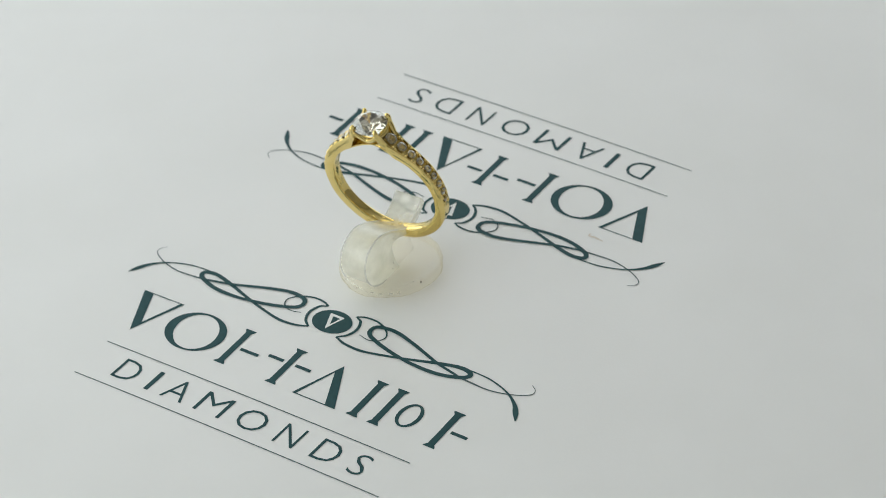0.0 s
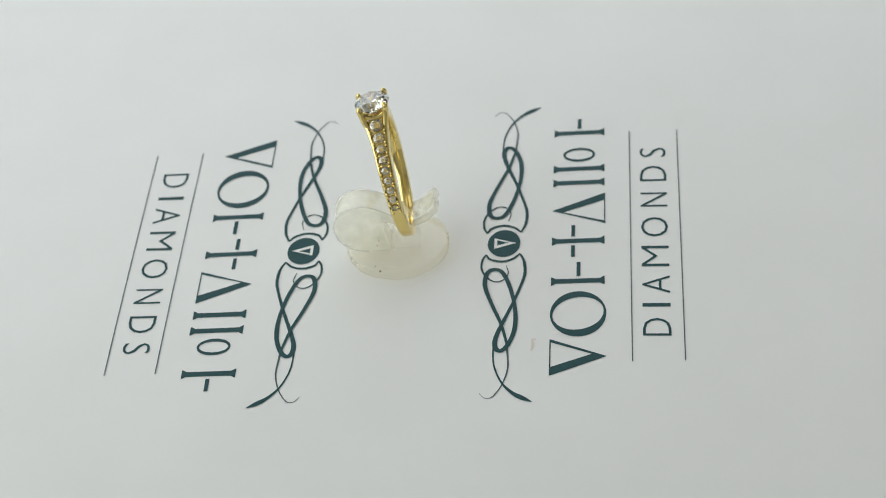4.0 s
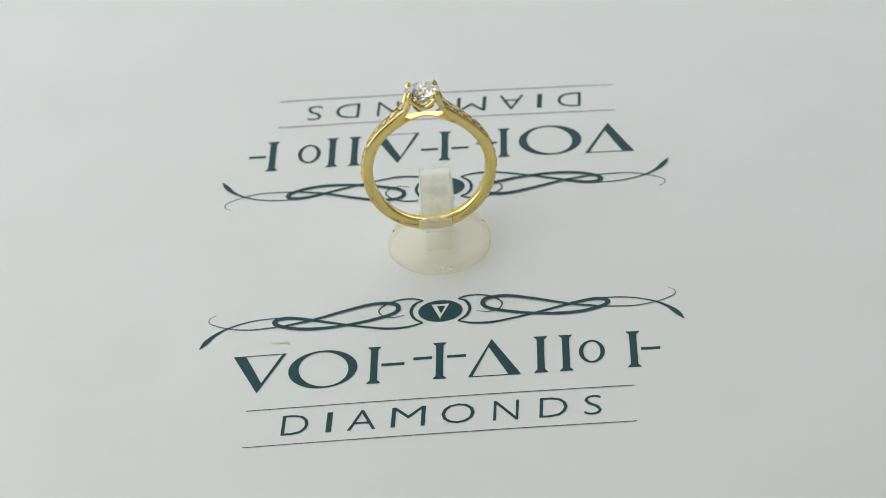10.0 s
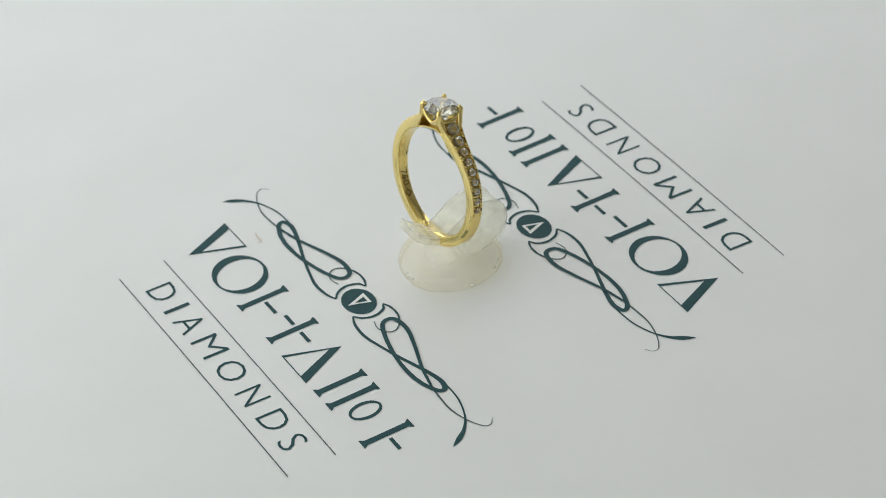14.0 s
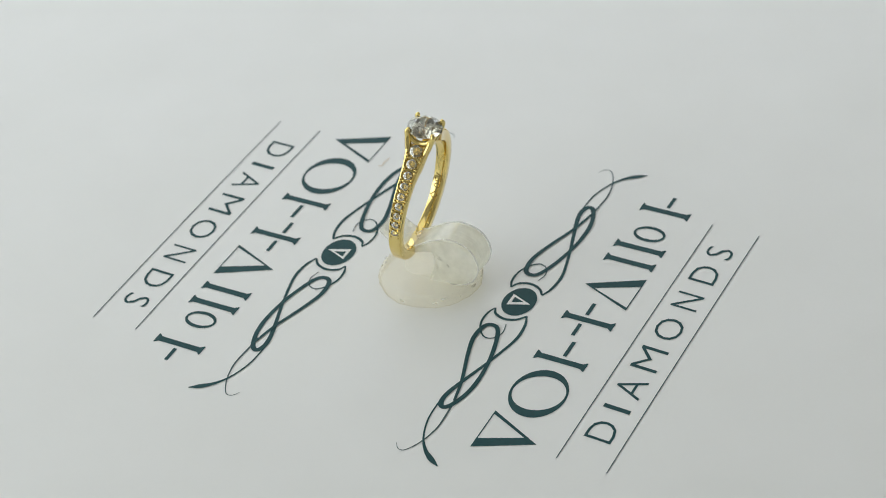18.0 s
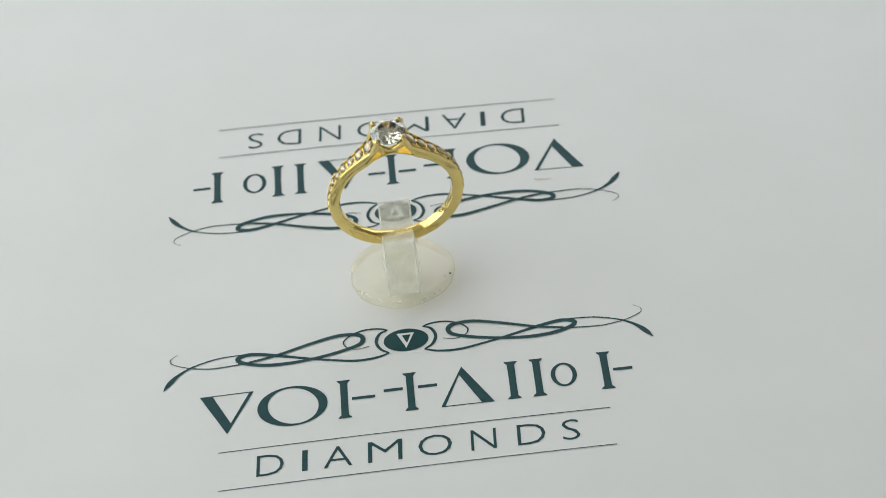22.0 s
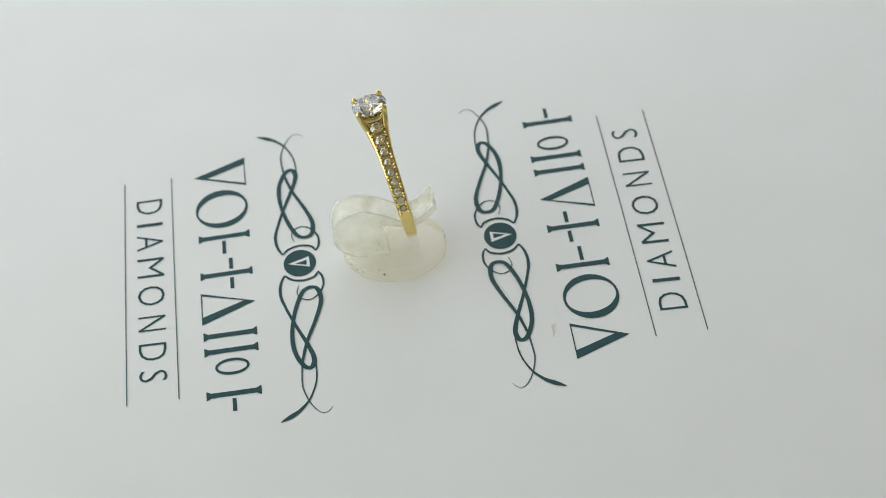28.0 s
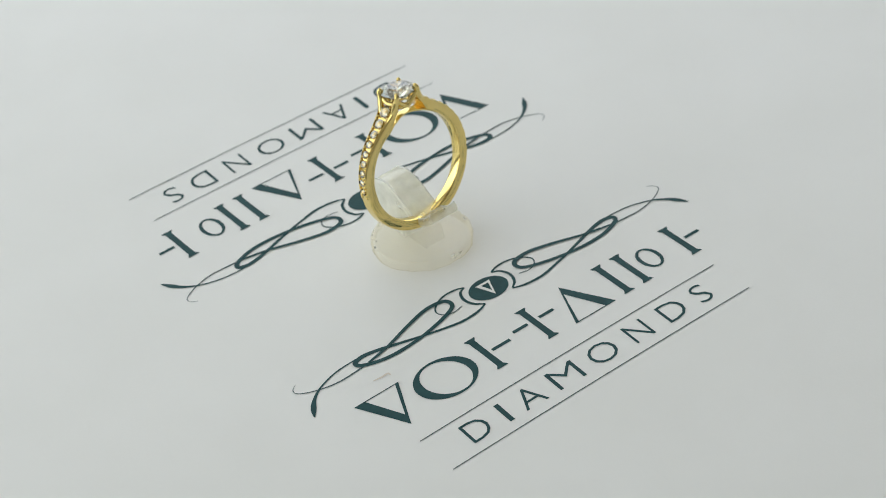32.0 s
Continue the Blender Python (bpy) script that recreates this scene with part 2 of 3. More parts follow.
class Print:
    """One printed emblem: its place on the sheet and the way it reads, in mm."""

    def __init__(self, x, y, turn):
        self.x, self.y, self.c, self.s = x, y, math.cos(radians(turn)), math.sin(radians(turn))

    def on(self, u, v, lift=LIFT):
        u, v = u * 0.99, v * 0.985 + 0.04
        x, y = self.x + self.c * u - self.s * v, self.y + self.s * u + self.c * v
        return (x * MM, y * MM, (rise(x, y) + lift) * MM)

    def ribbon(self, name, points, widths, material=INK, mirror=False, lift=LIFT, parent=None, label=""):
        line = smooth_line([(*p, w) for p, w in zip(points, widths)])
        bm = bmesh.new()
        rows = []
        for k, p in enumerate(line):
            d = line[min(k + 1, len(line) - 1)] - line[max(k - 1, 0)]
            d = np.array([-d[1], d[0]]) / max(1e-6, math.hypot(d[0], d[1]))
            side = []
            for e in (0.5, -0.5):
                u, v = p[:2] + d * p[2] * e
                side.append(bm.verts.new(self.on(-u if mirror else u, v, lift + 0.0004 * k)))
            rows.append(side)
        for a, b in zip(rows, rows[1:]):
            bm.faces.new((a[0], a[1], b[1], b[0]))
        return part(name, self.up(bm), material, parent or printed_sheet, label)

    def up(self, bm):
        bmesh.ops.recalc_face_normals(bm, faces=bm.faces)
        return bm

    def fill(self, name, outline, holes=(), material=INK, lift=LIFT, parent=None, label=""):
        """A flat printed shape with holes; outlines in mm."""
        bm = bmesh.new()
        edges = []
        for loop in (outline, *holes):
            v = [bm.verts.new(self.on(*p, lift)) for p in loop]
            edges += [bm.edges.new((a, b)) for a, b in zip(v, v[1:] + v[:1])]
        bmesh.ops.triangle_fill(bm, use_beauty=True, edges=edges)
        return part(name, bm, material, parent or printed_sheet, label)

    def letter(self, char, u0, u1, v0, v1, slant, name="letter"):
        """One upright letter of the built-in font fitted to its box."""
        curve = bpy.data.curves.new("letter", "FONT")
        curve.body, curve.resolution_u, curve.offset = char, 3, -0.012
        ob = bpy.data.objects.new("letter", curve)
        scene.collection.objects.link(ob)
        bpy.context.view_layer.update()
        data = bpy.data.meshes.new_from_object(ob.evaluated_get(bpy.context.evaluated_depsgraph_get()))
        bpy.data.objects.remove(ob)
        xs, ys = [v.co.x for v in data.vertices], [v.co.y for v in data.vertices]
        for v in data.vertices:
            a = (v.co.x - min(xs)) / (max(xs) - min(xs))
            b = (v.co.y - min(ys)) / (max(ys) - min(ys))
            v.co = self.on(u0 + a * (u1 - u0) + slant * (b - 0.5), v0 + b * (v1 - v0))
        data.materials.append(INK)
        made = new(name, data)
        made.parent = printed_sheet
        return made


def oval(u, v, a, b, n=40, lean=0.0):
    return [(u + a * math.cos(2 * math.pi * k / n) + lean * b * math.sin(2 * math.pi * k / n), v + b * math.sin(2 * math.pi * k / n)) for k in range(n)]


def emblem(x, y, turn):
    e = Print(x, y, turn)
    for v in (-0.05, -7.8):
        e.ribbon("rule_line", [(-28.2 + 5.64 * k, v) for k in range(11)], [0.165] * 11, FINE_INK)
    # a row of plain strokes, wedges and a ring above the rules
    e.fill("wedge", [(-30.9, 12.2), (-22.9, 12.2), (-26.9, 3.7)], [[(-29.0, 12.02), (-23.6, 12.02), (-26.35, 5.9)]])
    e.fill("oval_ring", oval(-17.3, 8.0, 5.15, 4.25), [oval(-17.2, 8.0, 3.7, 3.85, lean=-0.1)])
    e.fill("wedge", [(7.7, 12.3), (4.2, 3.9), (12.0, 3.9)], [[(7.25, 10.5), (4.85, 4.08), (10.1, 4.08)]])
    for a in (-9.7, 0.0, 14.9, 18.6, 28.5):
        half = [(1.0, 4.0), (0.95, 4.2), (0.55, 4.7), (0.52, 8.1), (0.55, 11.5), (0.95, 12.0), (1.0, 12.2)]
        e.fill("stroke", [(a + w, v) for w, v in half] + [(a - w, v) for w, v in half[::-1]])
    for u0, u1, v0, v1 in ((-8.6, -5.2, 7.7, 8.3), (-3.9, -1.1, 8.6, 9.2), (1.1, 3.9, 8.6, 9.2), (29.6, 32.4, 7.8, 8.4)):
        e.fill("short_stroke", [(u0, v0), (u1, v0), (u1, v1), (u0, v1)])
    e.fill("oval_ring", oval(22.4, 8.1, 1.9, 2.6, 28), [oval(22.4, 8.1, 1.25, 2.2, 28)])
    for char, u0, u1 in (("D", -22.7, -18.8), ("I", -16.2, -15.4), ("A", -13.1, -9.0), ("M", -6.8, -1.9), ("O", 0.4, 5.2),
                         ("N", 7.9, 11.5), ("D", 14.5, 18.5), ("S", 20.9, 23.4)):
        e.letter(char, u0, u1, -5.89, -1.68, 0.15)
    medallion = e.fill("medallion", oval(0, 19.67, 3.35, 2.55, 48), label="solid teal oval medallion")
    e.fill("pale_wedge", [(-1.35, 21.2), (1.3, 21.2), (-0.05, 17.8)], [[(-0.55, 20.75), (0.75, 20.75), (0.1, 18.9)]], KNOCKOUT, LIFT * 2, medallion)
    for flip in (False, True):
        e.ribbon("collar_stroke", [(2.65, 22.35), (3.85, 21.7), (4.45, 19.95), (3.9, 18.2), (2.65, 17.1)], [0.2, 0.45, 0.5, 0.45, 0.3], mirror=flip)
        e.ribbon("knot_stroke", [(2.65, 17.1), (4.7, 16.4), (7.7, 16.25), (11, 16.95), (15.1, 18.1), (20.1, 19.7), (23, 20.35), (24.7, 20.15), (25.2, 19.5),
                                 (24.4, 18.65), (21.9, 17.75), (19, 17.4), (15.2, 17.6), (10.9, 18.4), (7.35, 19.6), (6.4, 20.8), (7.1, 22), (10.05, 22.3),
                                 (14, 21.3), (19.25, 19.55), (23.5, 18.6)],
                 [0.3, 0.45, 0.5, 0.45, 0.5, 0.65, 0.75, 0.8, 0.8, 0.75, 0.7, 0.7, 0.6, 0.65, 0.7, 0.75, 0.75, 0.7, 0.6, 0.5, 0.4], mirror=flip)
        e.ribbon("hairline_tail", [(23.5, 18.6), (26.4, 18.35), (29.45, 18.3), (32.75, 19.1), (35.1, 20.4), (35.3, 21.5), (34.3, 22.3)],
                 [0.38, 0.3, 0.26, 0.2, 0.15, 0.12, 0.08], FINE_INK, mirror=flip)
        e.ribbon("curl_stroke", [(2.65, 22.35), (4, 22.9), (6.1, 22.95), (8.1, 22.15), (9.3, 20.8), (8.9, 19.5), (7.4, 18.8), (5.5, 19.15)],
                 [0.3, 0.36, 0.34, 0.3, 0.24, 0.2, 0.16, 0.12], mirror=flip)
        e.ribbon("leaf_stroke", [(20.1, 19.75), (23, 20.4), (25.1, 20.55), (28.5, 20.3), (31.9, 19.2), (34.1, 17.7), (35.4, 16.1), (36.3, 14.6)],
                 [0.2, 0.25, 0.24, 0.26, 0.3, 0.55, 0.85, 0.15], mirror=flip)
    return e


near_print = emblem(17.69, 27.0, 141.12)
emblem(-26.4, -27.39, -38.91)
near_print.ribbon("smudge", [(-25.4, 14.9), (-24, 14.7), (-22.9, 14.75), (-22.8, 14.2)], [0.2, 0.35, 0.3, 0.2], STAIN, label="faint brown smudge")

# ---- ring stand ----
ALONG = 142.4  # the way of the ring's plane on the sheet
C0 = Vector((-4.16, -1.2))


def place(r, n, z):
    """Local point of the ring's own axes (along, across, up) on the sheet, mm to m."""
    c, s = math.cos(radians(ALONG)), math.sin(radians(ALONG))
    return Vector(((C0.x + c * r + s * n) * MM, (C0.y + s * r - c * n) * MM, z * MM))


def base_pose(r, n, z, tilt=0.0, yaw=0.0):
    return Matrix.Translation(place(r, n, z)) @ pose(0, 0, 0, 0, 0, ALONG + 180 + yaw) @ pose(0, 0, 0, tilt, 0, 0)


ring_stand = tagged(new("ring_stand"), "clear plastic ring stand with a curled clip", "ring stand")
STAND = base_pose(0.5, 0.0, 0.06)
ring_stand.matrix_basis = STAND


def disc():
    out = []
    for z, r in ((0.0, 7.55), (0.2, 7.9), (1.1, 7.95), (1.45, 7.8), (1.7, 7.6), (1.68, 7.3), (1.52, 7.1), (1.5, 6.1)):
        ring = []
        for k in range(72):
            a = 2 * math.pi * k / 72
            w = r + 0.1 * math.sin(3 * a + 1) + 0.07 * math.sin(7 * a) + 0.05 * math.sin(17 * a + 2 + z) + 0.035 * math.sin(29 * a + 3 * z)
            ring.append((w * math.cos(a) * MM, w * math.sin(a) * MM, z * MM))
        out.append(ring)
    return loft(out, bottom=False)


UPPER = smooth_line([(-1.6, 1.6), (-5.6, 1.6), (-7.9, 2.7), (-9.1, 4.7), (-9.2, 6.9), (-7.9, 9.1), (-5.0, 10.0), (-2.2, 9.2), (-0.1, 8.0), (1.6, 7.1), (3.1, 7.2), (4.7, 8.2), (6.3, 9.7)], 6)


def edge_glint(x):
    """A thin pale strip for the light caught along one edge of the clip."""
    out = []
    for k, p in enumerate(UPPER[4:], 4):
        d = UPPER[min(k + 1, len(UPPER) - 1)] - UPPER[k - 1]
        m = np.array([d[1], -d[0]]) / np.hypot(*d)
        out.append([((x + a) * MM, (p[0] + m[0] * b) * MM, (p[1] + m[1] * b) * MM) for a, b in ((-0.1, 0.1), (-0.1, -0.05), (-0.04, -0.1), (0.04, -0.1), (0.1, -0.05), (0.1, 0.1))])
    return loft(out)


def clip():
    """A solid rounded heel that runs out into a lifted tongue, with a raised lip along both edges."""
    lower = smooth_line([(-0.9, 1.6), (-1.6, 3.6), (-1.9, 5.2), (-1.7, 6.6), (-0.9, 6.9), (-0.3, 6.6), (0.3, 6.3), (0.9, 6.0), (1.6, 5.8), (2.4, 5.8), (3.6, 6.0), (5.2, 6.9), (6.9, 8.4)], 6)
    mid = [(a + b) / 2 for a, b in zip(UPPER, lower)]
    bm = bmesh.new()
    rows = []
    across = [(-2.5, 0.55), (-2.43, 0.76), (-2.28, 0.9), (-2.08, 0.98)] + [(-2.0 + 0.182 * k, 0.96 + 0.009 * (k % 5 == 1) + 0.008 * math.sin(2.3 * k)) for k in range(23)] + [(2.08, 0.98), (2.28, 0.9), (2.43, 0.76), (2.5, 0.55)]
    for x, grow in across:
        rows.append([[bm.verts.new((x * MM, (m[0] + (p[0] - m[0]) * grow) * MM, (m[1] + (p[1] - m[1]) * grow) * MM)) for p, m in zip(line, mid)] for line in (UPPER, lower)])
    n = len(mid)
    for (a, b), (c, d) in zip(rows, rows[1:]):
        for k in range(n - 1):
            bm.faces.new((a[k], a[k + 1], c[k + 1], c[k]))
            bm.faces.new((b[k], d[k], d[k + 1], b[k + 1]))
        bm.faces.new((a[-1], b[-1], d[-1], c[-1]))
        bm.faces.new((a[0], c[0], d[0], b[0]))
    for a, b in (rows[0], rows[-1]):
        for k in range(n - 1):
            bm.faces.new((a[k], b[k], b[k + 1], a[k + 1]))
    return bm


part("base_disc", disc(), MILKY, ring_stand, "slightly yellowed translucent round base", smooth=True, crisp=60)
saddle = [[((w * a) * MM, (n0 + d * b) * MM, z * MM) for a, b in ((-1, -1), (1, -1), (1, 1), (-1, 1))]
          for z, w, d, n0 in ((1.5, 1.9, 2.4, 1.1), (3.0, 1.8, 2.1, 1.3), (4.15, 1.7, 1.8, 1.5))]
part("saddle", loft(saddle), THIN, ring_stand, "clear block below the ring")
for x in (-2.25, 2.25):
    part("edge_glint", edge_glint(x), PALE_GLINT, ring_stand, "pale strip standing in for light along the clip's edge", smooth=True, crisp=50)
part("clip", clip(), CLEAR, ring_stand, "curled clear plastic clip that holds the ring", smooth=True, crisp=50)

# ---- the ring ----
ring = tagged(new("diamond_ring"), "yellow gold ring with a round diamond and pave shoulders", "ring")
TURN = 9.3
RING = Matrix.Translation((-3.76 * MM, -0.6 * MM, 15.32 * MM)) @ pose(0, 0, 0, 0, 0, ALONG + 184.6) @ pose(0, 0, 0, TURN) @ pose(0, 0, 0, 0, -1.15)
ring.matrix_basis = RING
RI, RO = 8.47, 10.13
SH = 50  # where the straight shoulders begin


def outer(phi):
    return RO if phi < SH else RO / math.cos(radians(phi - SH))


def half_width(phi):
    return 0.87 + 0.15 * min(1, max(0, (phi + 40) / 50)) + 0.2 * max(0, min(1, (phi - 10) / 45)) + 0.75 * (max(0, phi - 45) / 34) ** 2.2


def bed_half(phi):
    """Half the width of the sunk bed that holds the small stones."""
    return half_width(phi) - 0.3 - 0.12 * max(0, phi - 50) / 29


def inner(phi):
    """The finger hole, which runs out into a shallow peak below the head."""
    return RI if phi < 48 else RI + 0.12 * (min(18, phi - 48) / 18) ** 1.6


def band():
    """The shank: plain below, with a sunk bed between two rails on both shoulders."""
    top, bed_end = 79, 0
    right = [-90 + k * 3 for k in range(27)] + [bed_end - 0.4, bed_end] + [bed_end + (top - bed_end) * k / 26 for k in range(1, 27)]
    sections = []
    for side, phis in ((-1, right[::-1]), (1, right[1:])):
        for phi in phis:
            ro, w = outer(phi), half_width(phi)
            ri = inner(phi) if phi < 66 else inner(66) + 1.9 * (phi - 66) / 11
            deep = (0.3 + 0.12 * max(0, phi - 55) / 24) * min(1, (phi - bed_end) / 4) if phi >= bed_end else 0.0
            deep = min(deep, ro - ri - 0.06)
            edge = w - bed_half(phi) - 0.06
            a = radians(phi)
            ring_pts = []
            for y, r in ((-w * 0.7, ri), (-w + 0.08, ri + 0.1), (-w, ri + 0.35), (-w, ro - 0.3), (-w + 0.1, ro - 0.08), (-w + edge, ro), (-w + edge + 0.06, ro - deep), (0, ro - deep),
                         (w - edge - 0.06, ro - deep), (w - edge, ro), (w - 0.1, ro - 0.08), (w, ro - 0.3), (w, ri + 0.35), (w - 0.08, ri + 0.1), (w * 0.7, ri)):
                ring_pts.append((side * r * math.cos(a) * MM, y * MM, r * math.sin(a) * MM))
            sections.append(ring_pts)
    bm = loft(sections)
    bm.verts.index_update()
    for f in bm.faces:
        if len(f.verts) == 4 and all(v.index % 15 in (6, 7, 8) and abs(v.index // 15 - len(sections) // 2) > 30 for v in f.verts):
            f.material_index = 1
        elif len(f.verts) == 4 and all(v.index % 15 in (14, 0, 1, 13) and abs(v.index // 15 - len(sections) // 2) > 49 for v in f.verts):
            f.material_index = 1
    return bm


def tube(points, radii, sides=10, flat=1.0, up=(0, 1, 0)):
    P = smooth_line(points, 5)
    R = [float(v[0]) for v in smooth_line([(r,) for r in radii], 5)]
    out, up = [], Vector(up)
    for k, p in enumerate(P):
        d = Vector(P[min(k + 1, len(P) - 1)] - P[max(k - 1, 0)]).normalized()
        s = d.cross(up).normalized()
        u = s.cross(d)
        out.append([(Vector(p) + (s * math.cos(2 * math.pi * j / sides) * flat + u * math.sin(2 * math.pi * j / sides)) * R[k]) * MM for j in range(sides)])
    return loft(out)


def gem(r, table=0.55):
    """A round brilliant: table, crown, girdle and pavilion."""
    bm = bmesh.new()
    for n, rad, z, off in ((8, table, 0.31, 0.5), (8, table + 0.215, 0.215, 0), (16, 1.0, 0.025, 0), (16, 1.0, -0.02, 0), (8, 0.765, -0.235, 0.5), (8, 0.26, -0.635, 0.5), (1, 0.0, -0.86, 0)):
        for k in range(n):
            a = 2 * math.pi * (k + off) / n
            bm.verts.new((rad * r * math.cos(a) * MM, rad * r * math.sin(a) * MM, z * r * MM))
    bmesh.ops.convex_hull(bm, input=bm.verts)
    return bm


def bead(r, rings=4, sides=8):
    bm = bmesh.new()
    bmesh.ops.create_uvsphere(bm, u_segments=sides, v_segments=rings + 2, radius=r * MM)
    return bm


shank = part("shank", band(), GOLD, ring, "polished yellow gold shank", smooth=True, crisp=32)
shank.data.materials.append(GOLD_CUT)
bridge = []
for k in range(25):
    phi = 62 + 56 * k / 24
    low = 90 - abs(phi - 90)
    w = min(half_width(low) - 0.02, 0.6 + 0.7 * (abs(phi - 90) / 24) ** 1.3)
    ri, a = inner(min(low, 66)) + 0.02 + 0.12 * max(0, low - 66) / 24, radians(phi)
    bridge.append([(r * math.cos(a) * MM, y * MM, r * math.sin(a) * MM) for y, r in ((-w, ri + 0.1), (-w + 0.25, ri), (w - 0.25, ri), (w, ri + 0.1), (w, ri + 0.34), (-w, ri + 0.34))])
part("gallery_bridge", loft(bridge), GOLD, ring, smooth=True, crisp=40)
HEAD = 12.8
for sx in (-1, 1):
    for sy in (-1, 1):
        part("claw", tube([(sx * 3.0, sy * 1.2, 9.95), (sx * 2.5, sy * 1.55, 11.0), (sx * 2.1, sy * 1.82, 12.15), (sx * 2.02, sy * 2.0, 12.85), (sx * 1.9, sy * 1.9, 13.16)],
                          [0.4, 0.48, 0.44, 0.38, 0.3]), GOLD, ring, smooth=True)
        tip = part("claw_tip", bead(0.33), GOLD, ring, smooth=True)
        tip.location = (sx * 1.88 * MM, sy * 1.88 * MM, 13.18 * MM)
for z, r in ((10.7, 1.45),):
    hoop = [(r * math.cos(2 * math.pi * k / 24), r * math.sin(2 * math.pi * k / 24)) for k in range(24)]
    bm = bmesh.new()
    rows = []
    for x, y in hoop:
        q = []
        for dr, dz in ((-0.22, -0.3), (0.2, -0.34), (0.26, 0.3), (-0.2, 0.34)):
            s = 1 + dr / r
            q.append(bm.verts.new((x * s * MM, y * s * MM, (z + dz) * MM)))
        rows.append(q)
    for a, b in zip(rows, rows[1:] + rows[:1]):
        for i in range(4):
            bm.faces.new((a[i], a[(i + 1) % 4], b[(i + 1) % 4], b[i]))
    part("basket_rail", bm, GOLD, ring, smooth=True)
for sy in (-1, 1):
    part("basket_arc", tube([(-1.8, sy * 1.8, 12.2), (-1.2, sy * 1.75, 11.45), (0, sy * 1.55, 10.7), (1.2, sy * 1.75, 11.45), (1.8, sy * 1.8, 12.2)],
                            [0.34, 0.36, 0.38, 0.36, 0.34]), GOLD, ring, smooth=True)
    part("basket_arc", tube([(sy * 1.8, -1.8, 12.2), (sy * 1.95, -1.1, 11.55), (sy * 2.0, 0, 11.25), (sy * 1.95, 1.1, 11.55), (sy * 1.8, 1.8, 12.2)],
                            [0.36, 0.4, 0.42, 0.4, 0.36], up=(1, 0, 0)), GOLD, ring, smooth=True)
centre = part("centre_diamond", gem(2.62), GEM, ring, "round brilliant-cut clear diamond")
centre.location = (0, 0, HEAD * MM)
SIZES = [1.0, 0.82, 0.7, 0.65, 0.62, 0.6, 0.59, 0.58, 0.57]
small = bead(0.25, 4, 10)
bead_mesh = bpy.data.meshes.new("bead")
small.to_mesh(bead_mesh)
small.free()
bead_mesh.materials.append(GOLD)
for side in (-1, 1):
    phi = 73.5
    for k, r in enumerate(SIZES):
        ro = outer(phi)
        a = radians(phi)
        stone = part("pave_diamond", gem(r * 0.93, 0.42), SMALL_GEM, ring)
        normal = radians(SH) if phi > SH else a
        d = ro + 0.03
        stone.matrix_basis = Matrix.Translation((side * d * math.cos(a) * MM, 0, d * math.sin(a) * MM)) @ Matrix.Rotation(side * (math.pi / 2 - normal), 4, "Y")
        nxt = SIZES[min(k + 1, 8)]
        step = math.degrees((r + nxt + 0.3) / ro) * (math.cos(radians(phi - SH)) if phi > SH else 1)
        mid = radians(phi - step * r / (r + nxt))
        dm = outer(math.degrees(mid)) - 0.17
        w = bed_half(math.degrees(mid)) - 0.1
        for sy, slip in itertools.product((-1, 1), (-1, 1)):
            b = new("bead", bead_mesh)
            b.parent = ring
            am = mid + slip * 0.24 / dm
            db = outer(math.degrees(am)) - 0.1
            b.location = (side * db * math.cos(am) * MM, sy * w * MM, db * math.sin(am) * MM)
        wall = loft([[(dx * MM, y * MM, z * MM) for y, z in ((-w - 0.15, -0.5), (w + 0.15, -0.5), (w + 0.1, -0.02), (w * 0.5, 0.07), (-w * 0.5, 0.07), (-w - 0.1, -0.02))] for dx in (-0.12, 0.12)])
        bar = part("seat_bar", wall, GOLD, ring)
        bar.matrix_basis = Matrix.Translation((side * dm * math.cos(mid) * MM, 0, dm * math.sin(mid) * MM)) @ Matrix.Rotation(side * (math.pi / 2 - (radians(SH) if mid > radians(SH) else mid)), 4, "Y")
        phi -= step

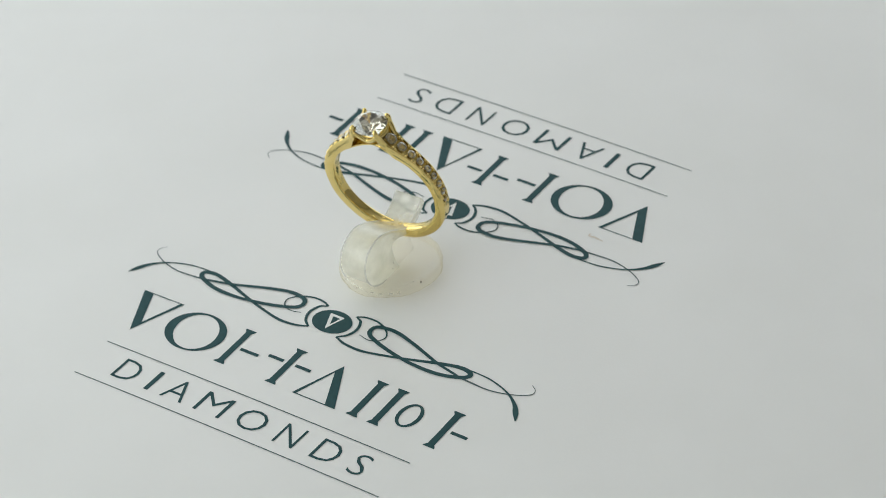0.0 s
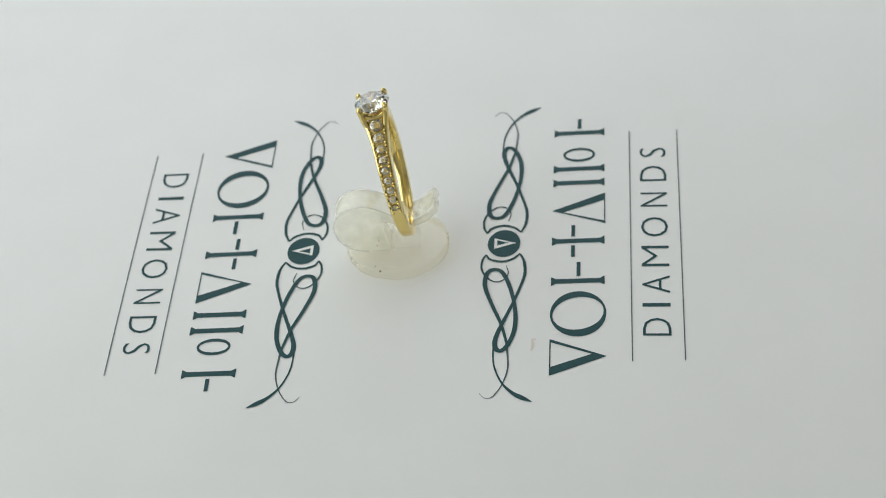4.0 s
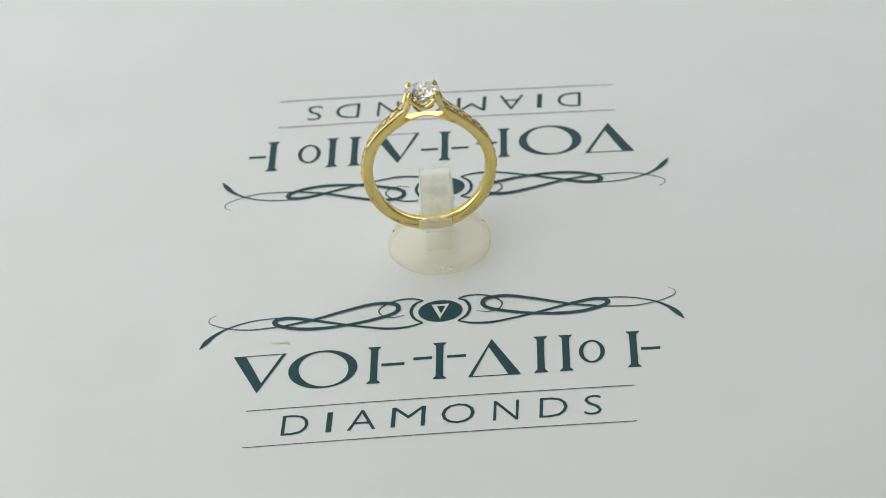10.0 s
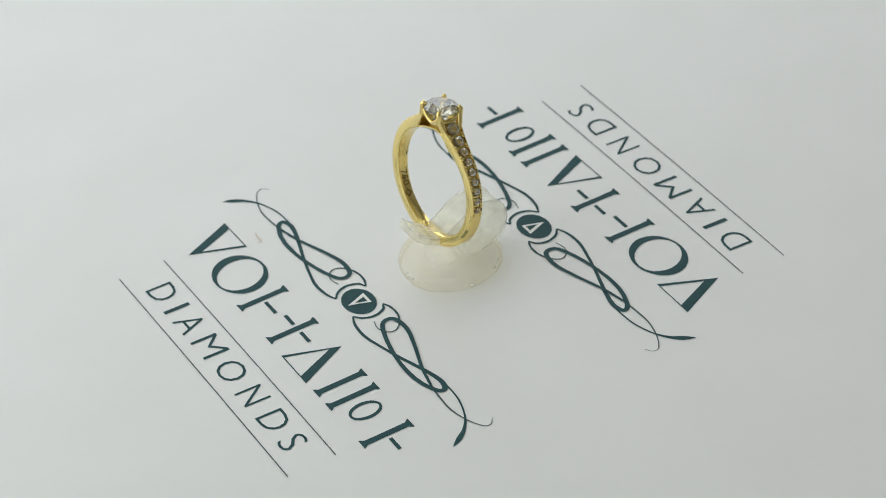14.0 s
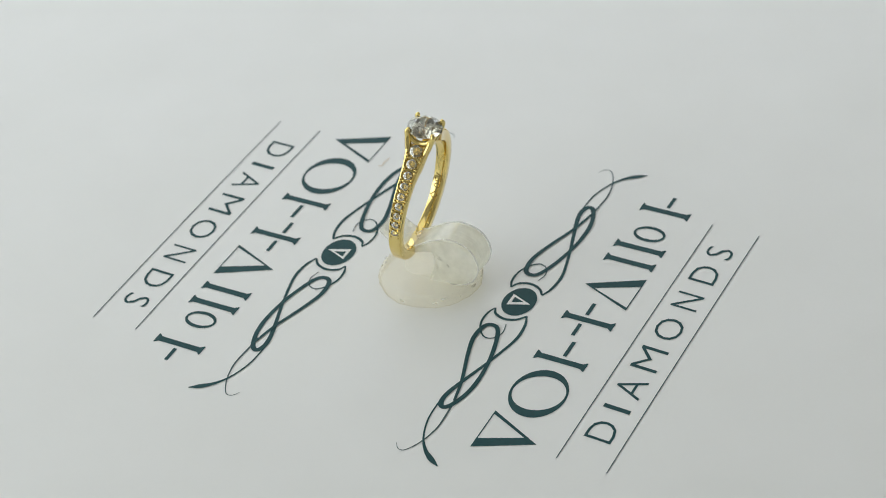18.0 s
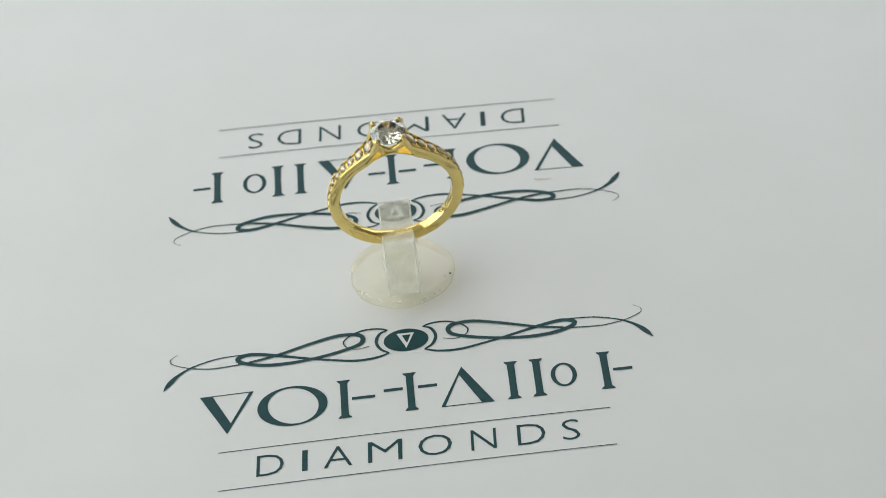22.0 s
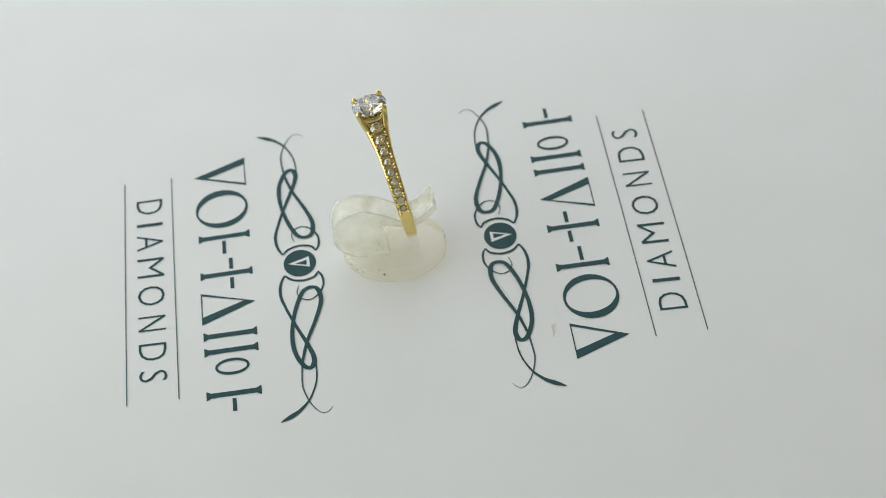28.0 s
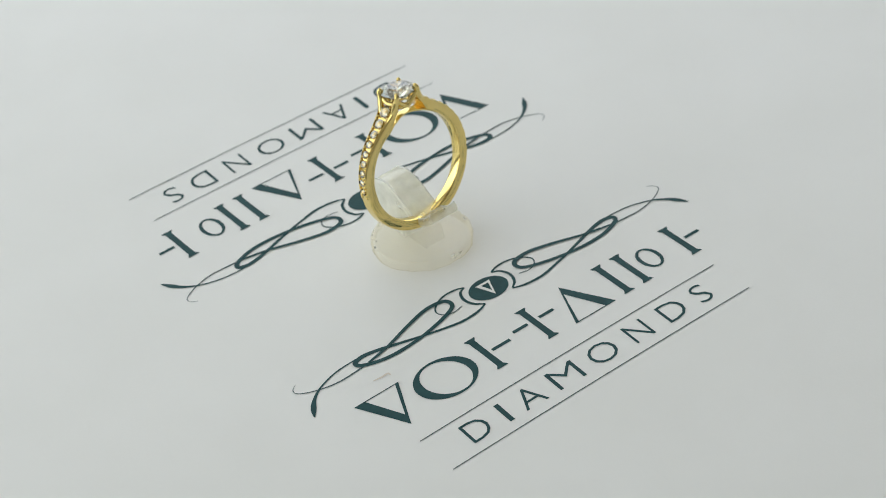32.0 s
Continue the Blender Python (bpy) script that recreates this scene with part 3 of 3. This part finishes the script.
# fineness mark inside the shank
MARK = 15
def hallmark():
    curve = bpy.data.curves.new("mark", "FONT")
    curve.body, curve.resolution_u = "750", 2
    ob = bpy.data.objects.new("mark", curve)
    scene.collection.objects.link(ob)
    bpy.context.view_layer.update()
    data = bpy.data.meshes.new_from_object(ob.evaluated_get(bpy.context.evaluated_depsgraph_get()))
    bpy.data.objects.remove(ob)
    for v in data.vertices:
        a = radians(-MARK) - v.co.x * 1.75 / RI
        r = RI - 0.02
        v.co = (r * math.cos(a) * MM, (0.55 - v.co.y * 1.6) * MM, r * math.sin(a) * MM)
    data.materials.append(ENGRAVED)
    made = new("fineness_mark", data)
    made.parent = ring
    bm = bmesh.new()
    loops = []
    for size in (0.62, 0.4):
        loops.append([bm.verts.new(((RI - 0.02) * math.cos(a) * MM, (0.1 + y) * MM, (RI - 0.02) * math.sin(a) * MM))
                      for a, y in ((radians(-40) + size / RI, 0), (radians(-40), size), (radians(-40) - size / RI, 0), (radians(-40), -size))])
    for i in range(4):
        bm.faces.new((loops[0][i], loops[0][(i + 1) % 4], loops[1][(i + 1) % 4], loops[1][i]))
    part("square_mark", bm, ENGRAVED, ring, "stamped lozenge beside the fineness number")
    return tagged(made, "stamped fineness number inside the shank")


hallmark()

# nicks and sparkle round the rim of the base, drawn as pale beads
for k in range(16):
    a, s = random.uniform(0, 2 * math.pi), random.uniform(0.1, 0.24)
    nick = part("rim_nick_glint", bead(s, 2, 6), PALE_GLINT, ring_stand)
    nick.matrix_basis = Matrix.Translation((7.75 * math.cos(a) * MM, 7.75 * math.sin(a) * MM, random.uniform(0.5, 1.5) * MM)) @ pose(0, 0, 0, 0, 0, math.degrees(a)) @ Matrix.Diagonal((0.6, 2.0, 1.0, 1.0))

# dark grit on the stand
for x, y, z, s in ((7.15, -2.45, 1.35, 0.17), (6.3, -3.2, 1.68, 0.09),
                   (2.49, -2.65, 3.5, 0.1), (2.49, -3.0, 2.7, 0.09), (2.49, -1.3, 7.0, 0.09)):
    grit = part("grit_speck", bead(s, 2, 6), SPECK, ring_stand)
    grit.location = (x * MM, y * MM, z * MM)
for x, y, z, s in ((2.46, -1.7, 7.7, 0.42), (2.46, -2.5, 4.1, 0.36), (-2.46, -3.2, 6.2, 0.4), (-2.46, -2.4, 4.4, 0.34), (-2.46, -4.4, 5.2, 0.28)):
    blob = part("bubble", bead(s, 5, 10), BUBBLE, ring_stand, "glassy bubble in the plastic", smooth=True)
    blob.location = (x * MM, y * MM, z * MM)


# ---- what turns ----
RATE = -14.619


def motions():
    for thing, rest in ((printed_sheet, Matrix.Identity(4)), (ring_stand, STAND), (ring, RING)):
        walk(thing, [(k * 0.5, pose(0, 0, 0, 0, 0, RATE * k * 0.5) @ rest) for k in range(65)])


motions()
